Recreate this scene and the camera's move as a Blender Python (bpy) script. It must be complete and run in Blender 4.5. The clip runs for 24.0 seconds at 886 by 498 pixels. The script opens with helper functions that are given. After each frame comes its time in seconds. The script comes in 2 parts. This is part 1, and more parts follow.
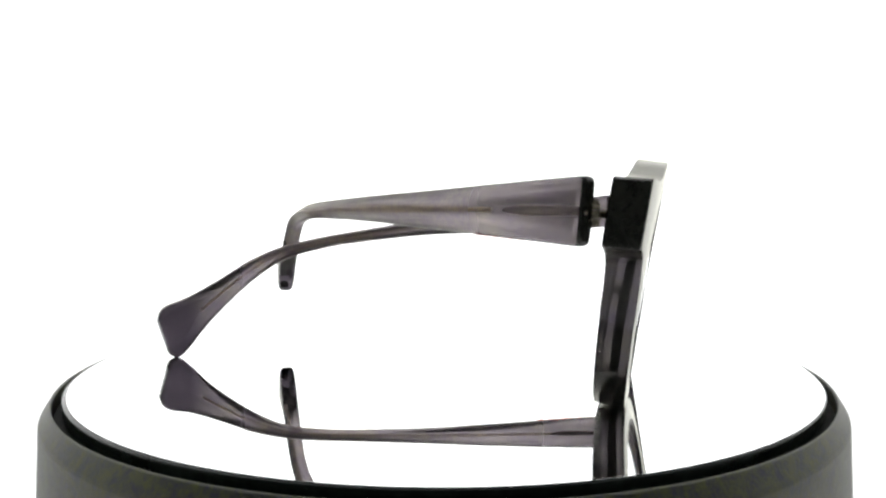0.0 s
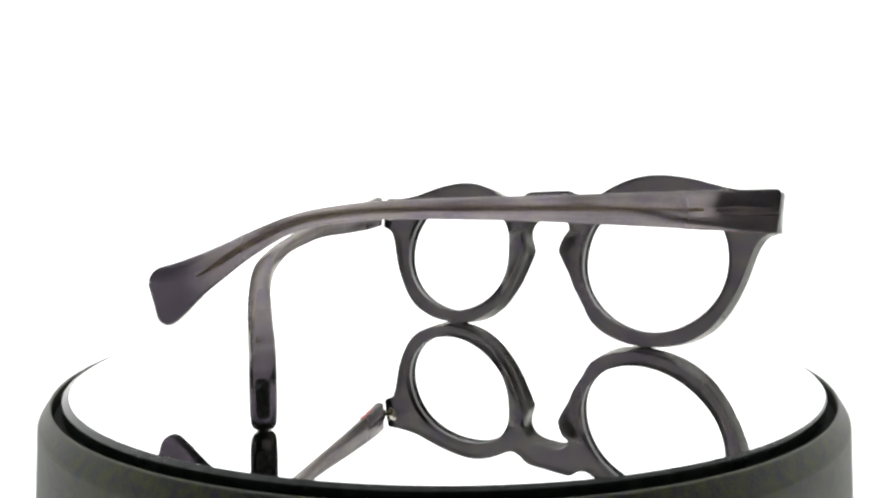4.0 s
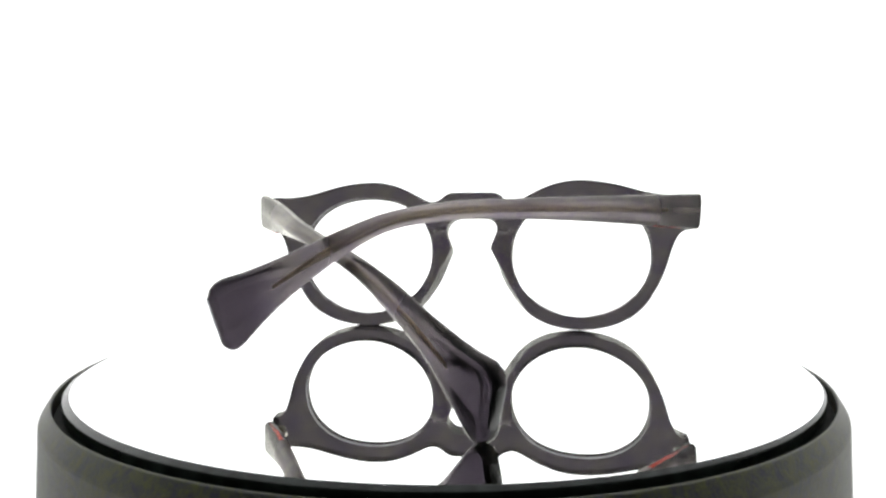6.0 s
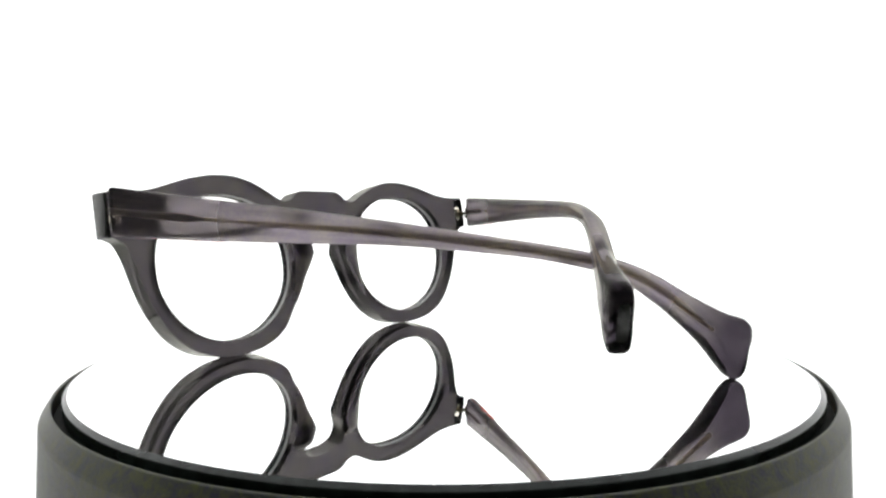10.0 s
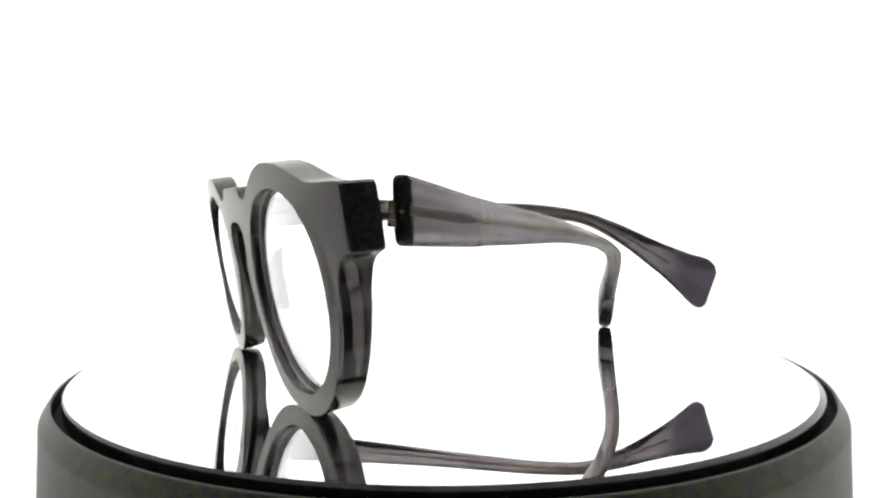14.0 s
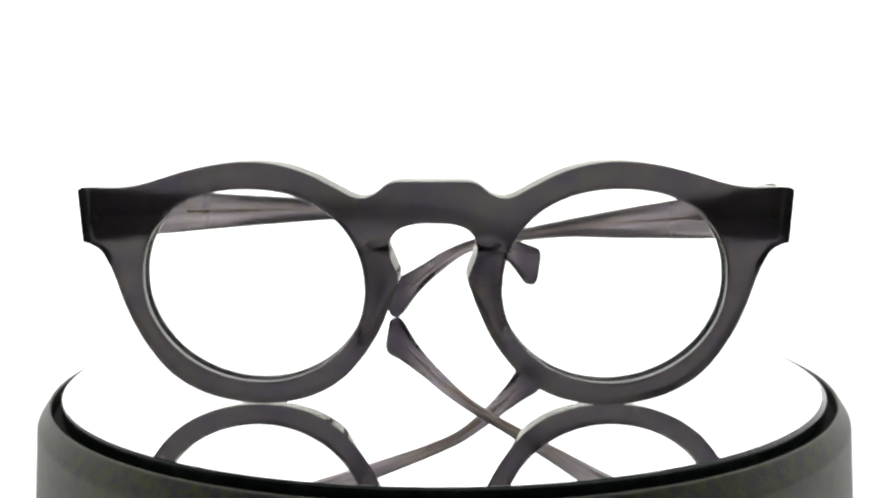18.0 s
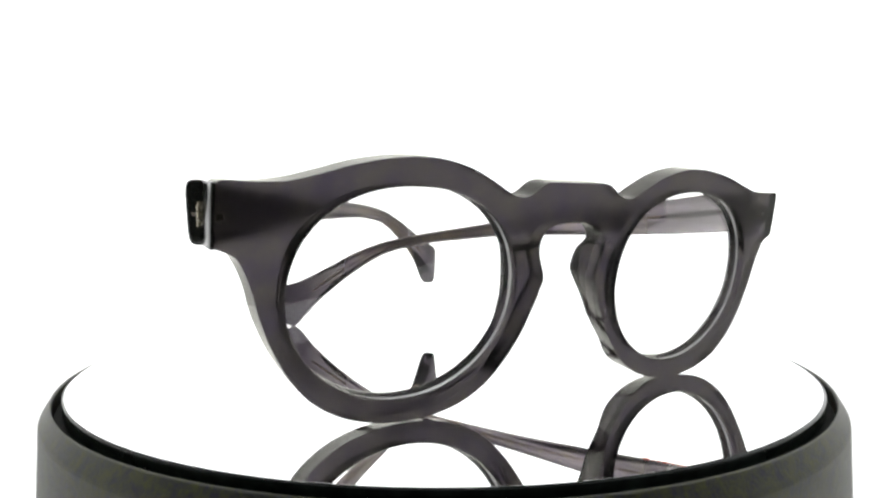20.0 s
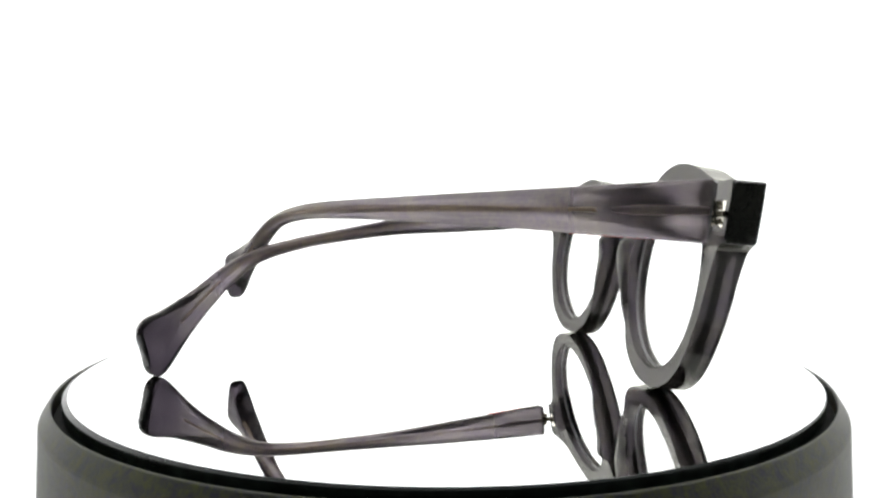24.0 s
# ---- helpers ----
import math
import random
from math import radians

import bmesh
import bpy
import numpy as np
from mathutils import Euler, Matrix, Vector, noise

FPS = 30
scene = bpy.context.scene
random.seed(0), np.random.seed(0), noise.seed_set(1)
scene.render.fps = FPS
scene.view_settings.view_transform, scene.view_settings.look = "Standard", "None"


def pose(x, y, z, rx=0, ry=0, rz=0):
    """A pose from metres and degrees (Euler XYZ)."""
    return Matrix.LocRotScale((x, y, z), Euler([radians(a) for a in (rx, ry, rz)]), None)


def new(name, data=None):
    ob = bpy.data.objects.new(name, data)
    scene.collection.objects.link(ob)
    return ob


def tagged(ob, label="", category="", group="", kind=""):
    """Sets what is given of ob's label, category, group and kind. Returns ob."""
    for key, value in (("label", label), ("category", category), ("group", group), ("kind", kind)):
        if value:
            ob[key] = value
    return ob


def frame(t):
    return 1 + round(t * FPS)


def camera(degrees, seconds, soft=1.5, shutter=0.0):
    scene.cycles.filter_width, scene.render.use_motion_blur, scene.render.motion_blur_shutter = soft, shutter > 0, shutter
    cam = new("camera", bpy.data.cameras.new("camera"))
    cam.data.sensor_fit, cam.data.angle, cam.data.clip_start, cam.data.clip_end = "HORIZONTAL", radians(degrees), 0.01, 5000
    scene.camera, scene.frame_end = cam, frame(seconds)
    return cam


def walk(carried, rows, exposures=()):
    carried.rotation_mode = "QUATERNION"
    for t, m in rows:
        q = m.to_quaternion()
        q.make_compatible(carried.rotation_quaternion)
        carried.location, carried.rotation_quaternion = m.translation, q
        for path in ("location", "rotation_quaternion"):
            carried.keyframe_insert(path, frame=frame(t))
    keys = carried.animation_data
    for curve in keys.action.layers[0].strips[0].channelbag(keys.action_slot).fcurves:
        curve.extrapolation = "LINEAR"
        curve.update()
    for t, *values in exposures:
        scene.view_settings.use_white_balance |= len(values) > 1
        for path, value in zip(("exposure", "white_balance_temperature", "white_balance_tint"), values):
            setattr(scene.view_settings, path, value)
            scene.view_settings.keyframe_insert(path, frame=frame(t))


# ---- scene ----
# Units: metres. The turntable's axis is the z axis, the mirror's top is z = 0.
SECONDS = 24.0
RATE = 15.747                      # degrees a second, anticlockwise from above
EYE = (-0.00017, -0.19253, 0.03984)
TILT, ROLL = 3.005, -0.15                       # degrees that the camera looks down, and leans

cam = camera(64.727, SECONDS, soft=2.6)
STAND = pose(*EYE, 90 - TILT, 0, 0) @ pose(0, 0, 0, 0, 0, ROLL)
walk(cam, [(0.0, STAND), (SECONDS, STAND)], exposures=[(0.0, 0.0), (SECONDS, 0.0)])

# ---- world: the dim room in front of the photo tent ----
world = bpy.data.worlds.new("room")
scene.world = world
world.use_nodes = True
world.node_tree.nodes["Background"].inputs["Color"].default_value = (0.75, 0.78, 0.72, 1)
world.node_tree.nodes["Background"].inputs["Strength"].default_value = 0.10
PANEL = 1.10                       # glow of the tent's lit cloth
TOP = 1.15                         # glow of the lit roof

MM = 0.001


# ---- materials ----
def material(name, color, rough=0.5, metal=0.0, trans=0.0, ior=1.49):
    m = bpy.data.materials.new(name)
    m.use_nodes = True
    b = m.node_tree.nodes["Principled BSDF"]
    b.inputs["Base Color"].default_value = (*color, 1)
    b.inputs["Roughness"].default_value = rough
    b.inputs["Metallic"].default_value = metal
    b.inputs["Transmission Weight"].default_value = trans
    b.inputs["IOR"].default_value = ior
    return m


def mottled(m, dark, light, scale, fine, rough=None, bump=0.0):
    """Colour that drifts between two tones at two scales, with roughness and a fine relief that follow the grain."""
    t = m.node_tree
    b = t.nodes["Principled BSDF"]
    co = t.nodes.new("ShaderNodeTexCoord")
    big, small = t.nodes.new("ShaderNodeTexNoise"), t.nodes.new("ShaderNodeTexNoise")
    big.inputs["Scale"].default_value, small.inputs["Scale"].default_value = scale, fine
    big.inputs["Detail"].default_value, small.inputs["Detail"].default_value = 3, 4
    mix = t.nodes.new("ShaderNodeMath")
    mix.operation = "ADD"
    ramp = t.nodes.new("ShaderNodeValToRGB")
    half = t.nodes.new("ShaderNodeMath")
    half.operation = "MULTIPLY"
    half.inputs[1].default_value = 0.5
    ramp.color_ramp.elements[0].position, ramp.color_ramp.elements[1].position = 0.38, 0.62
    ramp.color_ramp.elements[0].color, ramp.color_ramp.elements[1].color = (*dark, 1), (*light, 1)
    for n in (big, small):
        t.links.new(co.outputs["Object"], n.inputs["Vector"])
    t.links.new(big.outputs["Fac"], mix.inputs[0])
    t.links.new(small.outputs["Fac"], mix.inputs[1])
    t.links.new(mix.outputs[0], half.inputs[0])
    t.links.new(half.outputs[0], ramp.inputs["Fac"])
    t.links.new(ramp.outputs["Color"], b.inputs["Base Color"])
    if rough:
        r = t.nodes.new("ShaderNodeMapRange")
        r.inputs["To Min"].default_value, r.inputs["To Max"].default_value = rough
        t.links.new(small.outputs["Fac"], r.inputs["Value"])
        t.links.new(r.outputs["Result"], b.inputs["Roughness"])
    if bump:
        u = t.nodes.new("ShaderNodeBump")
        u.inputs["Strength"].default_value, u.inputs["Distance"].default_value = bump, 0.0002
        t.links.new(small.outputs["Fac"], u.inputs["Height"])
        t.links.new(u.outputs["Normal"], b.inputs["Normal"])
    return m


def matt(m, level=0.12):
    m.node_tree.nodes["Principled BSDF"].inputs["Specular IOR Level"].default_value = level
    return m


def acetate(name, dark, light, deep=None, gloss=0.05, haze=0.35, milk=0.2, sheen=1.34):
    """Translucent cellulose acetate: hazy tinted stock under a polished skin. deep: the tint where the stock is thicker, by the mesh's 'stock' values."""
    m = bpy.data.materials.new(name)
    m.use_nodes = True
    t = m.node_tree
    t.nodes.remove(t.nodes["Principled BSDF"])
    co = t.nodes.new("ShaderNodeTexCoord")
    noises = []
    for scale, detail in ((160, 3), (1250, 3), (1800, 2)):
        n = t.nodes.new("ShaderNodeTexNoise")
        n.inputs["Scale"].default_value, n.inputs["Detail"].default_value = scale, detail
        t.links.new(co.outputs["Object"], n.inputs["Vector"])
        noises.append(n)
    add = t.nodes.new("ShaderNodeMath")
    add.operation = "ADD"
    t.links.new(noises[0].outputs["Fac"], add.inputs[0])
    t.links.new(noises[1].outputs["Fac"], add.inputs[1])
    span = t.nodes.new("ShaderNodeMapRange")
    span.inputs["From Min"].default_value, span.inputs["From Max"].default_value = 0.80, 1.20
    t.links.new(add.outputs[0], span.inputs["Value"])
    tone = t.nodes.new("ShaderNodeMix")
    tone.data_type = "RGBA"
    tone.inputs["A"].default_value, tone.inputs["B"].default_value = (*dark, 1), (*light, 1)
    t.links.new(span.outputs["Result"], tone.inputs["Factor"])
    tint = tone.outputs["Result"]
    clear, cloud, skin = t.nodes.new("ShaderNodeBsdfRefraction"), t.nodes.new("ShaderNodeBsdfDiffuse"), t.nodes.new("ShaderNodeBsdfGlossy")
    clear.inputs["IOR"].default_value, clear.inputs["Roughness"].default_value = 1.49, haze
    stuff, whole = t.nodes.new("ShaderNodeMixShader"), t.nodes.new("ShaderNodeMixShader")
    stuff.inputs["Fac"].default_value = milk
    if deep:
        # pale and dark drawn streaks along the stock
        lie, streak, band, drawn = (t.nodes.new("ShaderNode" + k) for k in ("Attribute", "TexNoise", "MapRange", "Mix"))
        lie.attribute_name = "grain"
        streak.inputs["Scale"].default_value, streak.inputs["Detail"].default_value = 1.0, 3
        band.inputs["From Min"].default_value, band.inputs["From Max"].default_value = 0.36, 0.64
        band.inputs["To Min"].default_value, band.inputs["To Max"].default_value = 0.68, 1.36
        drawn.data_type, drawn.blend_type = "RGBA", "MULTIPLY"
        drawn.inputs["Factor"].default_value = 1.0
        t.links.new(lie.outputs["Vector"], streak.inputs["Vector"])
        t.links.new(streak.outputs["Fac"], band.inputs["Value"])
        stock = t.nodes.new("ShaderNodeAttribute")
        stock.attribute_name = "stock"
        mix = t.nodes.new("ShaderNodeMix")
        mix.data_type = "RGBA"
        t.links.new(stock.outputs["Fac"], mix.inputs["Factor"])
        t.links.new(tint, mix.inputs["A"])
        mix.inputs["B"].default_value = (*deep, 1)
        t.links.new(mix.outputs["Result"], drawn.inputs["A"])
        t.links.new(band.outputs["Result"], drawn.inputs["B"])
        tint = drawn.outputs["Result"]
        # the tips are clearer and better polished
        for socket, plain, tip in ((clear.inputs["Roughness"], haze, 0.10), (stuff.inputs["Fac"], milk, 0.12)):
            ease = t.nodes.new("ShaderNodeMapRange")
            ease.inputs["To Min"].default_value, ease.inputs["To Max"].default_value = plain, tip
            t.links.new(stock.outputs["Fac"], ease.inputs["Value"])
            t.links.new(ease.outputs["Result"], socket)
    root = t.nodes.new("ShaderNodeGamma")
    root.inputs["Gamma"].default_value = 0.5
    t.links.new(tint, root.inputs["Color"])
    skin.inputs["Color"].default_value = (0.72, 0.72, 0.66, 1)
    wear = t.nodes.new("ShaderNodeMapRange")
    wear.inputs["To Min"].default_value, wear.inputs["To Max"].default_value = gloss * 0.5, gloss * 1.6
    t.links.new(noises[2].outputs["Fac"], wear.inputs["Value"])
    t.links.new(wear.outputs["Result"], skin.inputs["Roughness"])
    t.links.new(root.outputs["Color"], clear.inputs["Color"])
    t.links.new(tint, cloud.inputs["Color"])
    t.links.new(clear.outputs[0], stuff.inputs[1])
    t.links.new(cloud.outputs[0], stuff.inputs[2])
    edge = t.nodes.new("ShaderNodeFresnel")
    edge.inputs["IOR"].default_value = sheen
    t.links.new(edge.outputs[0], whole.inputs["Fac"])
    t.links.new(stuff.outputs[0], whole.inputs[1])
    t.links.new(skin.outputs[0], whole.inputs[2])
    t.links.new(whole.outputs[0], t.nodes["Material Output"].inputs["Surface"])
    return m


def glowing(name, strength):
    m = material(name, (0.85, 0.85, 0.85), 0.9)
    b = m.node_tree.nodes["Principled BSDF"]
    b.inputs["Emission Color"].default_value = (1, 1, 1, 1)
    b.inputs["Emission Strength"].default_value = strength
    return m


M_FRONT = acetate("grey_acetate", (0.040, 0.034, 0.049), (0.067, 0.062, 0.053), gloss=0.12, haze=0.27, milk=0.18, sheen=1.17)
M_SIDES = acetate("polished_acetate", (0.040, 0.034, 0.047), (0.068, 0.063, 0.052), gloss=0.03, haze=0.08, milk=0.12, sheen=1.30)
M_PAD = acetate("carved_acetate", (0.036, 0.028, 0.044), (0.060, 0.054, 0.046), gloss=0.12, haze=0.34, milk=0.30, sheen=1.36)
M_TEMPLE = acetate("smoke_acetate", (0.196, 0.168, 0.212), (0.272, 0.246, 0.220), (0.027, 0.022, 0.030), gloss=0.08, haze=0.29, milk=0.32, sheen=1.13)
M_CORE = mottled(material("dark_core", (0.1, 0.09, 0.08), 0.4, metal=1.0), (0.42, 0.38, 0.35), (0.55, 0.50, 0.45), 300, 1500, (0.35, 0.5))
M_LEAF = mottled(material("tarnished_nickel", (0.2, 0.18, 0.12), 0.4, metal=1.0), (0.09, 0.08, 0.05), (0.2, 0.17, 0.11), 300, 1500, (0.25, 0.45))
# near-black base colour stands in for translucent ends that refraction makes look dark
M_DARK = matt(mottled(material("depth_dark_acetate", (0.01, 0.01, 0.01), 0.3), (0.006, 0.007, 0.006), (0.016, 0.017, 0.014), 200, 900, (0.12, 0.2)), 0.4)
M_METAL = mottled(material("nickel", (0.7, 0.66, 0.55), 0.25, metal=1.0), (0.36, 0.32, 0.24), (0.58, 0.52, 0.42), 300, 2000, (0.15, 0.35))
M_PLATE = mottled(material("polished_nickel", (0.8, 0.77, 0.68), 0.15, metal=1.0), (0.70, 0.66, 0.56), (0.86, 0.83, 0.74), 300, 2000, (0.08, 0.2))
M_WIRE = mottled(material("brass_wire", (0.9, 0.8, 0.57), 0.3, metal=1.0), (0.86, 0.74, 0.50), (0.96, 0.86, 0.64), 200, 1500, (0.42, 0.58))
M_LENS = material("lens_plastic", (0.99, 0.99, 0.985), 0.0, trans=1.0, ior=1.5)
M_LENS_EDGE = material("ground_lens_edge", (0.30, 0.29, 0.31), 0.5, trans=0.4, ior=1.5)
M_RED = material("red_ink", (0.62, 0.06, 0.035), 0.5)
M_MIRROR = material("silvered_glass", (0.97, 0.975, 0.97), 0.0, metal=1.0)
M_EDGE = matt(mottled(material("glass_edge", (0.10, 0.16, 0.15), 0.15), (0.006, 0.009, 0.008), (0.016, 0.022, 0.020), 60, 300, (0.08, 0.16)), 0.14)
M_GROOVE = matt(mottled(material("black_gasket", (0.006, 0.007, 0.006), 0.35), (0.003, 0.004, 0.003), (0.007, 0.008, 0.006), 150, 900, (0.6, 0.8)))
M_BODY = matt(mottled(material("charcoal_plastic", (0.06, 0.06, 0.055), 0.5), (0.004, 0.004, 0.021), (0.030, 0.030, 0.003), 420, 1500, (0.40, 0.60), 0.3), 0.5)
M_BODY.node_tree.nodes["Principled BSDF"].inputs["Specular Tint"].default_value = (0.95, 1.0, 0.78, 1)
M_DUST = material("dust", (0.85, 0.85, 0.82), 0.8)
M_CLOTH = glowing("lit_cloth", PANEL)
M_ROOF = glowing("lit_roof", TOP)
M_SIDE = glowing("side_cloth", 0.35)
M_SIDE.node_tree.nodes["Principled BSDF"].inputs["Base Color"].default_value = (0.6, 0.6, 0.58, 1)
# the floor sheet is no lamp: a faint emission is added to fill from below
M_FLOOR = mottled(glowing("glow_added_sheet", 0.13), (0.86, 0.86, 0.86), (0.9, 0.9, 0.9), 5, 60)


# ---- mesh helpers ----
def mesh_from(name, verts, faces, mat, smooth=None):
    me = bpy.data.meshes.new(name)
    me.from_pydata([tuple(v) for v in verts], [], faces)
    bm = bmesh.new()
    bm.from_mesh(me)
    bmesh.ops.remove_doubles(bm, verts=bm.verts, dist=1e-6)
    bmesh.ops.recalc_face_normals(bm, faces=bm.faces)
    bm.to_mesh(me)
    bm.free()
    me.materials.append(mat)
    if smooth is not None:
        me.shade_smooth()
        me.set_sharp_from_angle(angle=radians(smooth))
    return me


def part(name, me, parent, label="", place=None):
    ob = new(name, me)
    ob.parent = parent
    if place is not None:
        ob.matrix_basis = place
    if label:
        tagged(ob, label=label)
    return ob


def lathe(profile, n=192, closed=True):
    """A ring turned about z from a profile of (radius, height)."""
    verts, faces, k = [], [], len(profile)
    for i in range(n):
        a = 2 * math.pi * i / n
        verts += [(r * math.cos(a), r * math.sin(a), z) for r, z in profile]
    for i in range(n):
        j = (i + 1) % n
        for q in range(k if closed else k - 1):
            p = (q + 1) % k
            faces.append((i * k + q, j * k + q, j * k + p, i * k + p))
    return verts, faces


def block(cx, cy, cz, sx, sy, sz, bevel=0.0, seg=2):
    bm = bmesh.new()
    bmesh.ops.create_cube(bm, size=1.0, matrix=Matrix.LocRotScale((cx, cy, cz), None, (sx, sy, sz)))
    if bevel:
        bmesh.ops.bevel(bm, geom=bm.edges[:], offset=bevel, segments=seg, affect="EDGES", profile=0.5)
    return bm


def bm_mesh(name, bm, mat, smooth=35):
    me = bpy.data.meshes.new(name)
    bm.to_mesh(me)
    bm.free()
    me.materials.append(mat)
    me.shade_smooth()
    me.set_sharp_from_angle(angle=radians(smooth))
    return me


def glide(points, per):
    """A smooth curve (centripetal enough for short steps) through the points, with so many steps between two of them."""
    p = np.array(points, float)
    p = np.vstack([2 * p[0] - p[1], p, 2 * p[-1] - p[-2]])
    out = []
    for i in range(1, len(p) - 2):
        a, b, c, d = p[i - 1:i + 3]
        for t in np.arange(per) / per:
            out.append(0.5 * (2 * b + (c - a) * t + (2 * a - 5 * b + 4 * c - d) * t * t + (3 * b - a - 3 * c + d) * t ** 3))
    out.append(p[-2])
    return np.array(out)


# ---- the photo tent ----
FLOOR_Z = -0.050


def tent():
    w, back, front, top = 1.0, 0.55, -0.215, 0.62
    thick = 0.012

    def slab(name, lo, hi, mat, label):
        c = [(a + b) / 2 for a, b in zip(lo, hi)]
        s = [b - a for a, b in zip(lo, hi)]
        ob = new(name, bm_mesh(name, block(*c, *s), mat))
        return tagged(ob, label=label, category=name.split("_")[0], kind="structure")

    slab("floor", (-w, front, FLOOR_Z - thick), (w, back, FLOOR_Z), M_FLOOR, "plain white sheet lining the floor of a photo tent, with an added faint glow")
    slab("wall_back", (-w, back, FLOOR_Z - thick), (w, back + thick, top), M_CLOTH, "plain white glowing cloth behind the turntable")
    slab("wall_west", (-w - thick, front, FLOOR_Z - thick), (-w, back + thick, top), M_SIDE, "plain white cloth side of a photo tent")
    slab("wall_east", (w, front, FLOOR_Z - thick), (w + thick, back + thick, top), M_SIDE, "plain white cloth side of a photo tent")
    slab("ceiling", (-w - thick, front, top), (w + thick, back + thick, top + thick), M_ROOF, "plain white glowing roof of a photo tent")


# ---- the turntable ----
R_MIRROR, R_LIP, R_BODY = 0.0934, 0.0953, 0.0980


def turntable():
    thing = tagged(new("turntable"), "round charcoal plastic turntable with a mirror top, on a white sheet", "turntable")
    thing.location = (0, 0, FLOOR_Z)
    up = -FLOOR_Z
    z = lambda v: v + up
    body = [(R_LIP, z(-0.0016)), (R_LIP + 0.0003, z(-0.0012)), (0.0958, z(-0.0013)), (0.0960, z(-0.0015)), (0.0978, z(-0.0045)), (R_BODY, z(-0.0052)),
            (R_BODY + 0.0018, 0.003), (R_BODY - 0.0012, 0.0), (0.02, 0.0), (0.02, z(-0.008)), (R_LIP, z(-0.008))]
    part("base", mesh_from("base", *lathe(body), M_BODY, 10), thing, "matt charcoal plastic drum with a bevelled rim")
    gasket = [(R_MIRROR - 0.006, z(-0.0052)), (R_LIP - 0.0001, z(-0.0050)), (R_LIP - 0.0001, z(-0.0076)), (R_MIRROR - 0.006, z(-0.0076))]
    part("gasket", mesh_from("gasket", *lathe(gasket), M_GROOVE, 25), thing, "black ring round the mirror")
    return thing


def mirror_plate(thing):
    """The round mirror with its ground glass edge and a few specks of dust; it turns with what stands on it."""
    n, r = 192, R_MIRROR
    silver, aside = R_MIRROR - 0.0009, Vector((-0.0006, 0, 0))
    aside.rotate(Euler((0, 0, radians(125))))
    ring = lambda rad, h: [(rad * math.cos(2 * math.pi * i / n), rad * math.sin(2 * math.pi * i / n), h) for i in range(n)]
    off = lambda pts: [(x + aside.x, y + aside.y, z) for x, y, z in pts]
    me = mesh_from("mirror", off(ring(silver, 0)) + off(ring(silver, -0.0003)), [tuple(range(n)), tuple(range(2 * n - 1, n - 1, -1))] +
                   [(i, (i + 1) % n, n + (i + 1) % n, n + i) for i in range(n)], M_MIRROR)
    top = new("mirror", me)
    top.parent = thing
    top.location = (0, 0, -FLOOR_Z)
    tagged(top, label="round silvered mirror plate that turns")
    # the clear margin round the silver, wider on one side, then the ground arris and the side of the glass
    slope = lambda rad, low: [(x, y, -0.0001 - low - 0.3 * (r - (Vector((x, y, 0)) * (silver / rad) + aside).length)) for x, y, z in ring(rad, 0)]
    rims = [off(ring(silver + 0.00002, -0.00003)), slope(r - 0.0002, 0.0), slope(r - 0.00005, 0.0001), slope(r, 0.0003), ring(r, -0.0030), ring(r - 0.004, -0.0030), off(ring(silver - 0.002, -0.0005)), off(ring(silver + 0.00002, -0.0005))]
    faces = [(q * n + i, q * n + (i + 1) % n, (q + 1) % len(rims) * n + (i + 1) % n, (q + 1) % len(rims) * n + i) for q in range(len(rims)) for i in range(n)]
    part("glass_edge", mesh_from("glass_edge", [v for rim in rims for v in rim], faces, M_EDGE, 25), top, "ground greenish glass margin and edge")
    rng = random.Random(4)
    for k in range(11):
        a, q = rng.uniform(0, 2 * math.pi), (R_MIRROR - 0.0009 if k < 8 else R_MIRROR * math.sqrt(rng.random()))
        bm = bmesh.new()
        bmesh.ops.create_icosphere(bm, subdivisions=1, radius=rng.uniform(0.00006, 0.00014))
        bmesh.ops.scale(bm, vec=(1, rng.uniform(0.6, 1.8), 0.6), verts=bm.verts)
        part("dust_speck", bm_mesh("dust_speck", bm, M_DUST), top, "", pose(q * math.cos(a), q * math.sin(a), 0.0001, 0, 0, rng.uniform(0, 180)))
    return top


# ---- the eyeglasses: local x to the wearer's left, y forward, z up; set on the mirror by PUT ----
PUT = pose(0.049524, -0.014041, 0, 0, 0, -103.498)
LEAN, BROW_Y = radians(8.9), 0.0052
BOW, SWEEP = 3.4, 0.92             # how far the lugs lie behind the bridge: the even curve, and the sweep of the ends
THICK = 5.9
SKEW = -0.0157                     # the front is set a touch askew to the temples

BROW = [(0, 46.75), (4.5, 46.75), (7.6, 46.65), (9.5, 45.85), (11.2, 44.45), (12.8, 43.7), (14.5, 43.45), (16.6, 44.05), (19.6, 45.7),
        (23.6, 47.75), (28.0, 49.4), (33.0, 50.4), (38.0, 50.5), (43.5, 49.85), (49.0, 48.65), (54.5, 46.95), (59.5, 45.55), (64.5, 45.15)]
LUG = [(69.3, 45.2), (70.7, 44.9), (71.2, 43.9), (71.35, 39.0), (71.2, 34.6), (70.8, 33.7), (69.7, 33.3), (67.9, 32.3), (66.6, 30.2)]
RING = [(65.3, 26.8), (63.9, 21.8), (61.9, 16.4), (58.8, 10.6), (54.9, 5.9), (49.6, 2.4), (43.3, 0.4), (36.4, -0.25), (29.9, 0.4),
        (24.0, 2.3), (18.9, 5.6), (14.8, 10.1)]
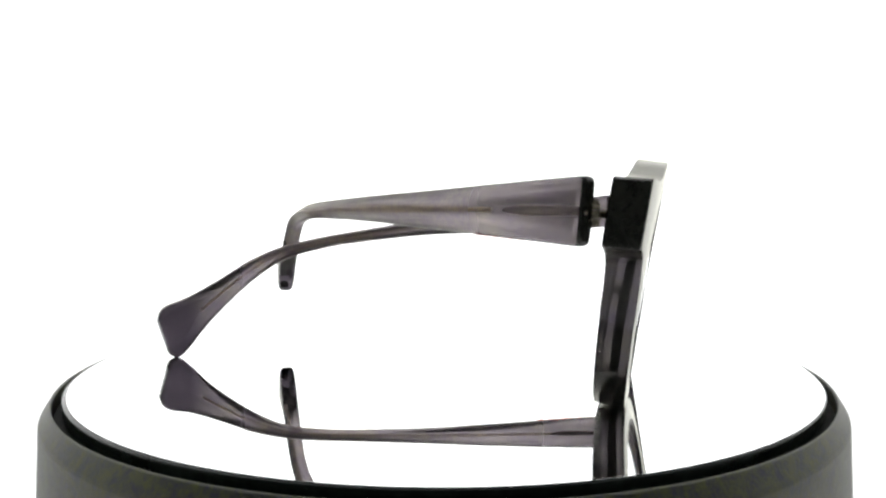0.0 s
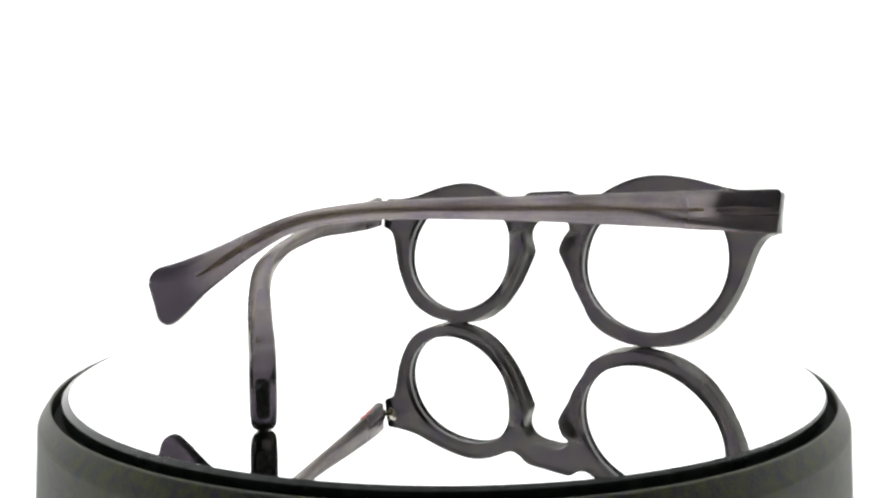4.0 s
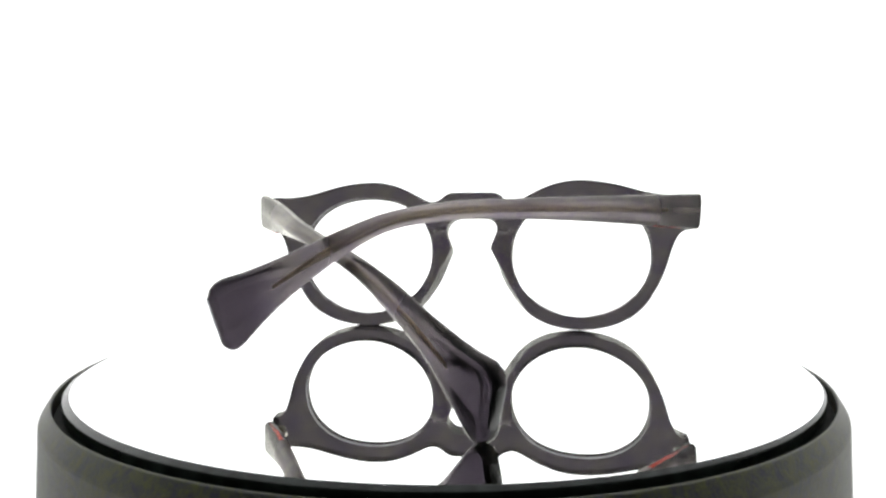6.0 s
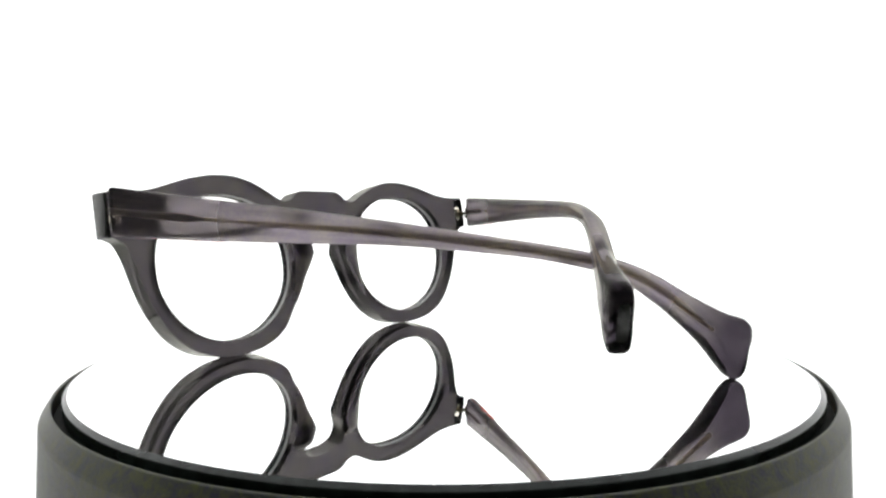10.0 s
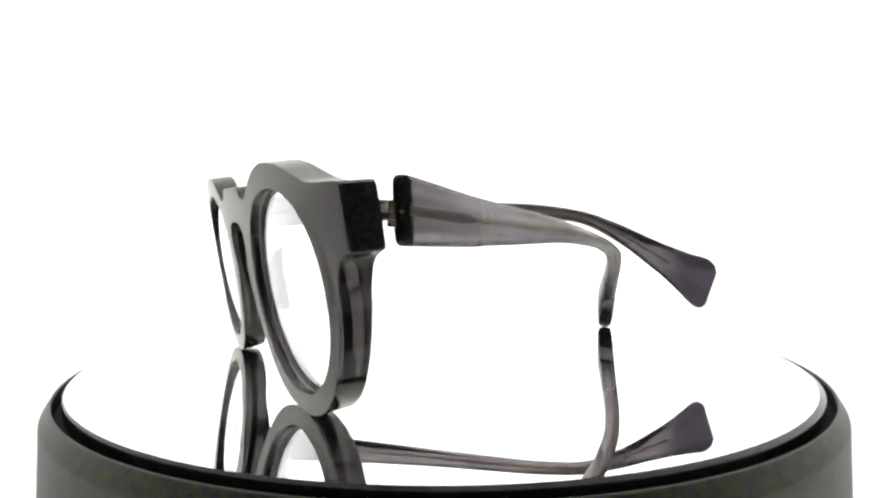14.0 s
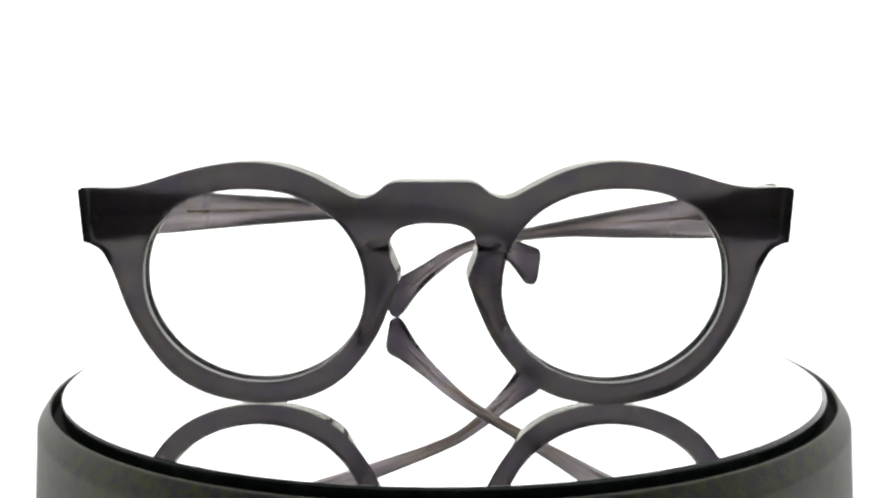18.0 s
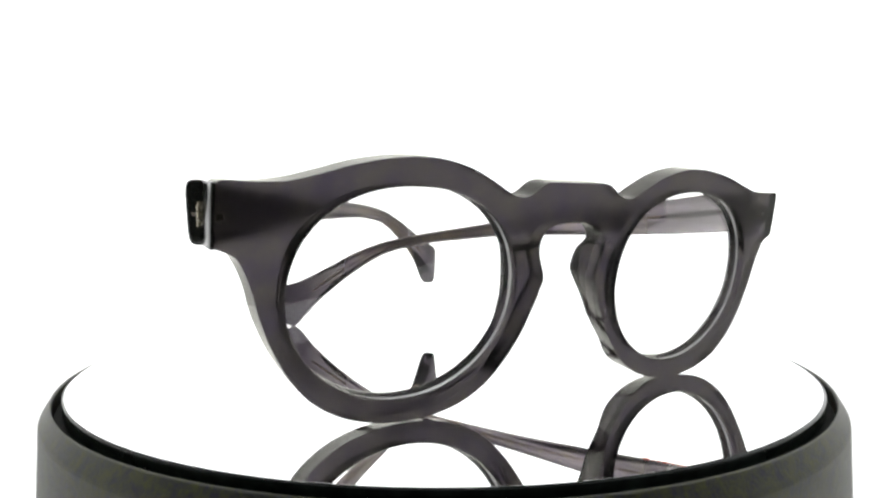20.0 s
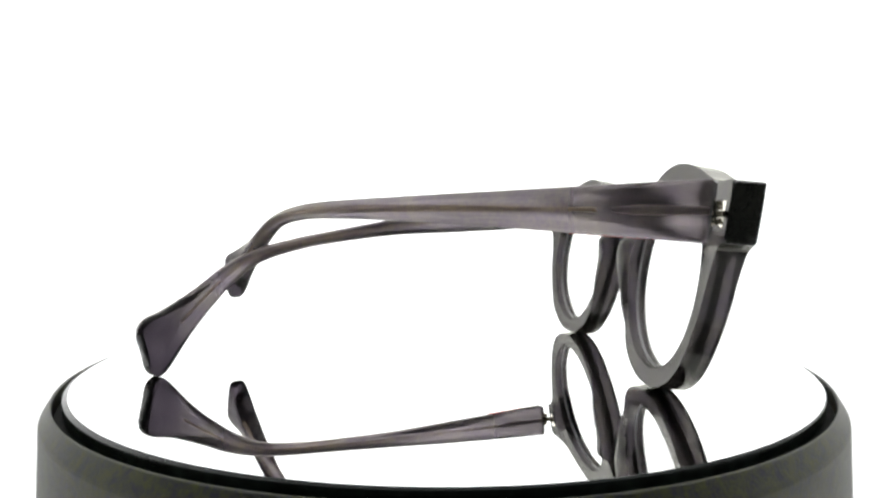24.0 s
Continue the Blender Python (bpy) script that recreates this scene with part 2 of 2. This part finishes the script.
NOSE = [(11.5, 15.2), (9.3, 20.1), (7.6, 24.5), (6.95, 26.7), (7.5, 28.8), (8.45, 31.2), (8.75, 33.5), (8.2, 35.6), (6.7, 37.2), (4.2, 38.1),
        (1.8, 38.35), (0, 38.35)]
HOLE_C, HOLE_R = (36.8, 24.55), (22.85, 20.45)
HOLE_WALL = [(0.0, 0.30), (0.36, 0.0), (1.3, -0.05), (1.95, 0.42), (3.75, 0.42), (4.4, 0.0), (THICK - 0.36, 0.0), (THICK, 0.30)]   # depth, widening


def hole_point(a, grow=0.0):
    c, s = math.cos(a), math.sin(a)
    e = 2 / (2.22 if s > 0 else 2.0)
    return (HOLE_C[0] + (HOLE_R[0] + grow) * math.copysign(abs(c) ** e, c), HOLE_C[1] + (HOLE_R[1] + grow) * math.copysign(abs(s) ** e, s))


def on_front(x, v, d):
    """A point of the front, from millimetres: x sideways, v up along the face, d behind the face."""
    x = x * (0.992 + 0.014 * (x / 71.0) ** 2)
    v = 39.8 + (v - 39.8) * 0.99
    u = abs(x) / 71.0
    y = -BOW * u ** 2 - SWEEP * u ** 6 + SKEW * x - d
    v -= 0.075 * d * max(0.0, min(1.0, (abs(x) - 60) / 6))
    return Vector((x * MM, BROW_Y + MM * (y * math.cos(LEAN) + (v - 44.5) * math.sin(LEAN)), MM * (v * math.cos(LEAN) - y * math.sin(LEAN)) + DROP))


DROP = 0.0
DROP = -min(on_front(36.4, -0.25, d).z for d in (0.0, THICK)) + 0.00005


def back_depth(x, v):
    """How thick the front is: even round the lenses, thicker at the lugs."""
    k = max(0.0, min(1.0, (abs(x) - 58) / 7)) * max(0.0, min(1.0, (v - 30) / 4))
    return THICK + 0.3 * k * k * (3 - 2 * k)


def soft(k):
    k = max(0.0, min(1.0, k))
    return k * k * (3 - 2 * k)


def pad_rise(x, v):
    """How far the nose pads are carved out behind the front: a steep upper facet, then a long taper. Nothing away from the nose."""
    up = soft((34.6 - v) / 3.8)
    down = max(0.0, min(1.0, (v - 8.0) / 22.0)) ** 0.9
    near = max(0.0, min(1.0, (15.5 - abs(x)) / 3.5))
    return up * down * near


def nose_flare(x, v):
    """How far the nose side falls away towards the back, below the pads."""
    return 1.4 * soft((27.0 - v) / 9.0) * soft((v - 4.0) / 7.0) * soft((24.0 - abs(x)) / 6.0)


def front_frame(thing):
    per, rungs = 4, 6
    edge = glide(BROW + LUG + RING + NOSE, per)
    cut_a, cut_b = per * BROW.index((14.5, 43.45)), per * (len(BROW + LUG + RING) + NOSE.index((8.75, 33.5)))
    ring = [tuple(p) for p in edge[cut_a:cut_b + 1]]
    a, b = np.array(ring[-1]), np.array(ring[0])
    ring += [tuple(a + (b - a) * k / rungs) for k in range(1, rungs)]
    ang = np.unwrap([math.atan2(v - HOLE_C[1], x - HOLE_C[0]) for x, v in ring])
    steps = 5

    def point(side, x, v, back, q=0.0):
        if not back:
            return on_front(side * x, v, 0)
        b = pad_rise(x, v)
        return on_front(side * (x + (nose_flare(x, v) - 0.18 * b * soft((v - 24.5) / 4.0)) * (1 - q)), v, back_depth(x, v) + b * (2.9 - 1.6 * abs(q - 0.25)))

    verts, faces, pads = [], [], {1: [], -1: []}

    def sheet(rows, marks=None, side=0):
        base, w = len(verts), len(rows[0])
        for row in rows:
            verts.extend(row)
        for i in range(len(rows) - 1):
            for k in range(w - 1):
                c = base + i * w + k
                kept = pads[side] if marks and min(marks[i][k], marks[i][k + 1], marks[i + 1][k], marks[i + 1][k + 1]) > 0.06 else faces
                kept.append((c, c + 1, c + w + 1, c + w))

    for side in (1, -1):
        spokes = {}
        for back in (False, True):
            rows, marks = [], []
            for (x, v), t in zip(ring, ang):
                hx, hv = hole_point(t, HOLE_WALL[-1 if back else 0][1])
                spoke = [(x + (hx - x) * k / steps, v + (hv - v) * k / steps) for k in range(steps + 1)]
                rows.append([point(side, *q, back, k / steps) for k, q in enumerate(spoke)])
                marks.append([pad_rise(*q) for q in spoke])
            rows.append(rows[0])
            marks.append(marks[0])
            sheet(rows, marks if back else None, side)
            spokes[back] = rows
        n_out = cut_b - cut_a
        # the outer side, swelling towards the nose where the pads are
        skirt = []
        for i in range(n_out + 1):
            fore, aft, b = spokes[False][i][0], spokes[True][i][0], pad_rise(*ring[i])
            skirt.append([fore] + [fore.lerp(aft, k / 5) - Vector((side * 0.4 * MM * b * soft((ring[i][1] - 24.5) / 4.0) * math.sin(math.pi * (k / 5) ** 1.6), 0, 0)) for k in range(1, 5)] + [aft])
        sheet(skirt)
        # the wall of the lens hole: a chamfer, the groove that grips the lens, a chamfer
        wall = []
        for i, t in enumerate([*ang, ang[0]]):
            row = [spokes[False][i][-1]]
            for d, grow in HOLE_WALL[1:-1]:
                hx, hv = hole_point(t, grow)
                row.append(on_front(side * hx, hv, d))
            wall.append(row + [spokes[True][i][-1]])
        sheet(wall)
        # the bridge: rungs from the keyhole up to the brow, the last one on the cut
        brow, arch = edge[:cut_a + 1], edge[cut_b:][::-1]
        m = 24
        where = lambda c, t: (np.interp(t * (len(c) - 1), range(len(c)), c[:, 0]), np.interp(t * (len(c) - 1), range(len(c)), c[:, 1]))
        ends = {}
        for back in (False, True):
            rows = []
            for i in range(m + 1):
                (x1, v1), (x0, v0) = where(brow, i / m), where(arch, i / m)
                if i == m:
                    (x1, v1), (x0, v0) = ring[0], tuple(a)
                rows.append([point(side, x0 + (x1 - x0) * k / rungs, v0 + (v1 - v0) * k / rungs, back) for k in range(rungs + 1)])
            sheet(rows)
            ends[back] = rows
        for k in (0, rungs):
            sheet([[ends[False][i][k], ends[True][i][k]] for i in range(m + 1)])
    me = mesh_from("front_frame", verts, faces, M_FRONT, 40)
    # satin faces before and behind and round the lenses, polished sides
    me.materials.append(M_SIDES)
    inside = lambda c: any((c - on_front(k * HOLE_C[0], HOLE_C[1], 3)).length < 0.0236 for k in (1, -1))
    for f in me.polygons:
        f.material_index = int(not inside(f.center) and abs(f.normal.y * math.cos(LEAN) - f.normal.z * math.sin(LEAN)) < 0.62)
    ob = part("front_frame", me, thing, "thick translucent grey acetate front with round rims and a keyhole bridge", PUT)
    b = ob.modifiers.new("rounded_edges", "BEVEL")
    b.width, b.segments, b.limit_method, b.angle_limit = 0.0005, 3, "ANGLE", radians(50)
    for side in (1, -1):
        used = sorted({i for f in pads[side] for i in f})
        number = {i: k for k, i in enumerate(used)}
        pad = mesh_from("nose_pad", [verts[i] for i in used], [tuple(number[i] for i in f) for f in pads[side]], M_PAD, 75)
        if sum(f.normal.y * f.area for f in pad.polygons) > 0:
            pad.flip_normals()
        part("nose_pad", pad, thing, "carved acetate nose pad", PUT)
    return ob


def lens(thing, side):
    n, rings = 72, 7
    verts, faces = [], []
    for d in (2.0, 3.7):
        base = len(verts)
        for k in range(1, rings + 1):
            for i in range(n):
                a = 2 * math.pi * i / n
                hx, hv = hole_point(a, 0.35)
                q = k / rings
                x, v = HOLE_C[0] + (hx - HOLE_C[0]) * q, HOLE_C[1] + (hv - HOLE_C[1]) * q
                dome = 1.5 * (1 - q * q)
                verts.append(on_front(side * x, v, d - dome))
        verts.append(on_front(side * HOLE_C[0], HOLE_C[1], d - 1.5))
        c = len(verts) - 1
        for i in range(n):
            j = (i + 1) % n
            faces.append((c, base + i, base + j))
            for k in range(rings - 1):
                a, b = base + k * n + i, base + k * n + j
                faces.append((a, b, b + n, a + n))
    outer = (rings - 1) * n
    back = rings * n + 1
    for i in range(n):
        j = (i + 1) % n
        faces.append((outer + i, outer + j, back + outer + j, back + outer + i))
    me = mesh_from("lens", verts, faces, M_LENS, 40)
    me.materials.append(M_LENS_EDGE)
    middle = on_front(side * HOLE_C[0], HOLE_C[1], 2.5)
    for f in me.polygons:
        f.material_index = int(abs(f.normal.dot((f.center - middle).normalized())) > 0.8 and (f.center - middle).length > 0.015)
    return part("lens", me, thing, "clear plain lens", PUT)


def end_cap(thing, side):
    """The polished side of a lug, its see-through darkness coloured black, with rounded corners and a soft arris."""
    cv, cd, hv, hd, r = 39.15, 3.0, 5.62, 2.92, 0.45
    loop = []
    for sv, sd, a0 in ((1, 1, 0), (-1, 1, 90), (-1, -1, 180), (1, -1, 270)):
        for k in range(5):
            a = radians(a0 + 90 * k / 4)
            loop.append((sv * (hv - r) + r * math.cos(a), sd * (hd - r) + r * math.sin(a)))
    verts, faces, k = [], [], len(loop)
    for x, inset in ((71.0, 0.0), (71.30, 0.0), (71.48, 0.08), (71.58, 0.26)):
        for v, d in loop:
            verts.append(on_front(side * x, cv + v * (1 - inset / hv), cd + d * (1 - inset / hd)))
    for q in range(3):
        for j in range(k):
            a, b = q * k + j, q * k + (j + 1) % k
            faces.append((a, b, b + k, a + k))
    faces += [tuple(range(k)), tuple(range(3 * k, 4 * k))]
    return part("end_facet", mesh_from("end_facet", verts, faces, M_DARK, 40), thing, "polished lug end, its see-through darkness coloured black", PUT)


# Temple stations: x, y in plan, top, bottom, thickness (millimetres). The two are folded in by different amounts.
TEMPLE_ONE = [(72.4, -10.3, 45.5, 34.3, 3.9), (59.8, -27.0, 45.0, 35.4, 4.6), (44.6, -46.4, 44.3, 36.7, 4.6), (29.0, -64.8, 43.6, 37.8, 4.6),
              (11.8, -82.4, 42.8, 38.2, 4.6), (2.9, -90.4, 41.9, 37.7, 4.6), (-6.6, -97.4, 39.9, 35.7, 4.6), (-15.4, -103.1, 36.2, 30.3, 4.7),
              (-24.0, -108.4, 31.8, 23.0, 5.0), (-31.2, -112.9, 28.4, 16.2, 5.2), (-34.2, -115.0, 27.3, 13.6, 5.0), (-37.2, -117.3, 26.1, 12.5, 4.8)]
TEMPLE_TWO = [(-72.3, -8.0, 45.9, 34.5, 3.7), (-62.2, -24.3, 43.5, 33.5, 4.5), (-50.6, -44.7, 40.8, 32.8, 4.6), (-39.0, -65.6, 37.7, 32.3, 4.6),
              (-25.6, -85.6, 34.1, 30.2, 4.6), (-18.3, -95.3, 32.2, 28.4, 4.6), (-10.6, -104.2, 29.7, 25.3, 4.6), (-2.7, -111.0, 25.9, 19.3, 4.7),
              (5.3, -116.5, 20.8, 11.8, 5.0), (12.8, -121.3, 16.3, 3.7, 5.2), (16.2, -123.6, 14.9, 0.46, 5.0), (19.4, -126.0, 13.6, -0.47, 4.8)]
ROOF = [(-0.50, -0.36), (-0.50, 0.36), (-0.38, 0.47), (-0.16, 0.50), (0.03, 0.45), (0.43, 0.11), (0.50, 0.0), (0.43, -0.11), (0.03, -0.45),
        (-0.16, -0.50), (-0.38, -0.47)]
FLAT = [(-0.50, -0.38), (-0.50, 0.38), (-0.40, 0.49), (-0.10, 0.51), (0.34, 0.50), (0.50, 0.38), (0.50, 0.0), (0.50, -0.38), (0.34, -0.50),
        (-0.10, -0.51), (-0.40, -0.49)]


def temple_section(s, end):
    """Square at the hinge, then a ridge rises along the outer face and dies away before the tip."""
    k = max(0.0, min(1.0, s / 45.0, (end - s - 3.0) / 18.0))
    k = k * k * (3 - 2 * k)
    plain = [(a + (c - a) * k, b + (d - b) * k) for (a, b), (c, d) in zip(FLAT, ROOF)]
    # every corner cut once, so that the edges run round
    cut = []
    for (a, b), (c, d) in zip(plain, plain[1:] + plain[:1]):
        cut += [(a + (c - a) * 0.25, b + (d - b) * 0.25), (a + (c - a) * 0.75, b + (d - b) * 0.75)]
    return cut


def temple_rows(stations):
    p = glide(stations, 7)
    way = np.gradient(p[:, :2], axis=0)
    way /= np.linalg.norm(way, axis=1)[:, None]
    run = np.r_[0, np.cumsum(np.linalg.norm(np.diff(p[:, :2], axis=0), axis=1))]
    return p, way, run


def swept(stations, side, section, scale_at, rake=0.0, cant=0.0):
    """A solid drawn along the stations; rake tilts its last stretch, so that the end stands square to the falling tip, and cant its first face."""
    p, way, run = temple_rows(stations)
    shape = section if callable(section) else lambda s, end: section
    verts, faces, k = [], [], len(shape(0, 1))
    for i in range(len(p)):
        x, y, zt, zb, t = p[i]
        out = np.array([-way[i][1], way[i][0]])
        if out[0] * side < 0:
            out = -out
        so, sz, co, cz = scale_at(run[i], run[-1], t, zt - zb)
        k_rake = max(0.0, min(1.0, 1 - (run[-1] - run[i]) / 14.0)) if rake else 0.0
        for o, h in shape(run[i], run[-1]):
            slip = rake * k_rake * k_rake * (3 - 2 * k_rake) * (h - 0.34) - cant * h * max(0.0, 1 - run[i] / 12.0)
            q = np.array([x, y]) + out * (o * so + co) + way[i] * slip
            verts.append(Vector((q[0], q[1], (zt + zb) / 2 + h * sz + cz)) * MM)
    n = len(p)
    for i in range(n - 1):
        for j in range(k):
            a, b = i * k + j, i * k + (j + 1) % k
            faces.append((a, b, b + k, a + k))
    faces += [tuple(range(k)), tuple(range((n - 1) * k, n * k))]
    return verts, faces


def temple(thing, stations, side):
    def outer(s, end, t, h):
        left = end - s
        round_off = lambda radius: 0.0 if left > radius else radius * (1 - math.sqrt(max(0.0, 1 - (1 - left / radius) ** 2)))
        top, low = round_off(3.2) * 0.9, round_off(3.8) * 0.9
        slim = 1.0 if left > 2.6 else 0.5 + 0.5 * math.sqrt(max(0.0, 1 - (1 - left / 2.6) ** 2))
        return t * slim, h - top - low, 0.0, (low - top) / 2
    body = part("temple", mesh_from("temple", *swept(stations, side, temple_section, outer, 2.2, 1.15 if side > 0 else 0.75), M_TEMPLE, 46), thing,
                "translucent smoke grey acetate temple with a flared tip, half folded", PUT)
    p, way, run = temple_rows(stations)
    values = body.data.attributes.new("stock", "FLOAT", "POINT")
    grain = body.data.attributes.new("grain", "FLOAT_VECTOR", "POINT")
    centres = p[:, :2] * MM
    for v, a in zip(body.data.vertices, values.data):
        i = int(np.argmin(((centres - np.array(v.co[:2])) ** 2).sum(1)))
        near, tip = 1 - run[i] / 34.0, (run[i] - run[-1] + 25.0) / 17.0
        across = (v.co.z / MM - p[i, 2]) / max(1.0, p[i, 2] - p[i, 3])
        grain.data[v.index].vector = (run[i] * 0.035, across * 5.0, side * 3.0)
        a.value = 0.36 * max(0.0, near) + 0.95 * max(0.0, min(1.0, tip))
    b = body.modifiers.new("rounded_edges", "BEVEL")
    b.width, b.segments, b.limit_method, b.angle_limit = 0.0009, 4, "ANGLE", radians(72)
    # both end faces coloured black, for how dark the stock looks down its length
    body.data.materials.append(M_DARK)
    for f in body.data.polygons:
        if len(f.vertices) > 4:
            f.material_index = 1
    # core wire, a spear of dark metal near the hinge and a thin rod behind it
    rod = [(math.cos(2 * math.pi * i / 8) * 0.5, math.sin(2 * math.pi * i / 8) * 0.5) for i in range(8)]
    fine = [tuple(q) for q in p[int(np.searchsorted(run, 20.0)): int(np.searchsorted(run, run[-1] - 11.0))]]
    part("core_wire", mesh_from("core_wire", *swept(fine, side, rod, lambda s, end, t, h: (0.9, 0.8, 0.2, 0.02 * t)), M_WIRE, 40), body,
         "thin brassy core wire inside the acetate")
    spear = [tuple(q) for q in glide([tuple(q) for q in p[: int(np.searchsorted(run, 24.0)):2]], 3)]
    part("core_shield", mesh_from("core_shield", *swept(spear, side, rod, lambda s, end, t, h: (1.0, 0.5 + 1.6 * min(1.0, (end - s) / 5.0) ** 0.7 * (0.55 + 0.45 * s / end), 0.3, 0.02 * t)),
                                  M_CORE, 40), body, "grey metal core spear behind the hinge")
    # a row of red lettering along the lower edge, too small to read
    rng = random.Random(7 if side > 0 else 8)
    s = 4.0
    while s < 27.0:
        w = rng.uniform(0.7, 1.5)
        x, y, zb, dx, dy = (np.interp(s, run, c) for c in (p[:, 0], p[:, 1], p[:, 3], way[:, 0], way[:, 1]))
        fall = math.degrees(math.atan2(np.interp(s, run, p[:, 3]) - np.interp(s + 2, run, p[:, 3]), 2))
        part("letter_bar", bm_mesh("letter_bar", block(0, 0, 0, w * MM, rng.choice((1.1, 1.1, 1.4)) * MM, 0.04 * MM), M_RED), body, "",
             pose(x * MM, y * MM, (zb - 0.005) * MM, 0, fall, math.degrees(math.atan2(dy, dx))))
        s += w + rng.uniform(0.3, 0.5)
    return body


def hinge(thing, stations, side):
    """Three-barrel hinge: one thick leaf from the lug between two from the temple, the first riveted to a round plate."""
    p, way, _ = temple_rows(stations)
    x, y = p[0][:2]
    zc = 39.4
    seat = on_front(side * 68.7, 39.4, 6.2) / MM
    root = np.array([seat.x, seat.y])
    inn = np.array([way[0][1], -way[0][0]])
    if inn[0] * side > 0:
        inn = -inn
    pin = np.array([x, y]) + inn * 1.3 - way[0] * 0.5
    turn = math.degrees(math.atan2(way[0][1], way[0][0]))
    reach = pin - root
    bearing = math.degrees(math.atan2(reach[1], reach[0]))
    bm = bmesh.new()
    for k, tall in ((-1, 1.15), (0, 1.2), (1, 1.15)):
        bmesh.ops.create_cone(bm, cap_ends=True, segments=24, radius1=0.8 * MM, radius2=0.8 * MM, depth=tall * MM,
                              matrix=pose(pin[0] * MM, pin[1] * MM, (zc + k * 1.28) * MM))
    knuckle = part("hinge", bm_mesh("hinge", bm, M_METAL), thing, "three-barrel nickel hinge", PUT)
    bm = bmesh.new()
    bmesh.ops.create_cone(bm, cap_ends=True, segments=20, radius1=0.75 * MM, radius2=0.6 * MM, depth=0.5 * MM, matrix=pose(pin[0] * MM, pin[1] * MM, (zc + 2.1) * MM))
    part("screw", bm_mesh("screw", bm, M_METAL), knuckle, "small screw head")
    mid = (pin + root) / 2
    part("front_leaf", bm_mesh("front_leaf", block(0, 0, 0, (np.linalg.norm(reach) + 0.6) * MM, 1.5 * MM, 1.2 * MM, 0.15 * MM, 2), M_LEAF), knuckle, "dark tarnished leaf",
         pose(mid[0] * MM, mid[1] * MM, zc * MM, 0, 0, bearing))
    for k in (-1, 1):
        q = pin + way[0] * 0.7
        part("temple_leaf", bm_mesh("temple_leaf", block(0, 0, 0, 1.9 * MM, 1.4 * MM, 1.0 * MM, 0.15 * MM, 2), M_METAL), knuckle, "",
             pose(q[0] * MM, q[1] * MM, (zc + k * 1.28) * MM, 0, 0, turn))
    facing = on_front(0, 39.4, 9) - on_front(0, 39.4, 0)
    bm = bmesh.new()
    bmesh.ops.create_cone(bm, cap_ends=True, segments=32, radius1=1.0, radius2=0.86, depth=0.35)
    bmesh.ops.scale(bm, vec=(2.1 * MM, 2.7 * MM, MM), verts=bm.verts)
    part("front_plate", bm_mesh("front_plate", bm, M_PLATE), knuckle, "polished round hinge plate",
         Matrix.Translation((root[0] * MM, root[1] * MM, zc * MM)) @ facing.to_track_quat("Z", "Y").to_matrix().to_4x4())
    return knuckle


def eyeglasses():
    thing = tagged(new("eyeglasses"), "round grey translucent acetate eyeglasses, temples half folded, standing on a mirror", "eyeglasses")
    front_frame(thing)
    for side, stations in ((1, TEMPLE_ONE), (-1, TEMPLE_TWO)):
        lens(thing, side)
        end_cap(thing, side)
        temple(thing, stations, side)
        hinge(thing, stations, side)
    return thing


tent()
TABLE = turntable()
MIRROR = mirror_plate(TABLE)
GLASSES = eyeglasses()


def motions():
    """The mirror and what stands on it turn at an even pace; all else keeps still."""
    times = [0.5 * k for k in range(int(2 * SECONDS) + 1)]
    walk(MIRROR, [(t, pose(0, 0, -FLOOR_Z, 0, 0, RATE * t)) for t in times])
    walk(GLASSES, [(t, pose(0, 0, 0, 0, 0, RATE * t)) for t in times])


motions()
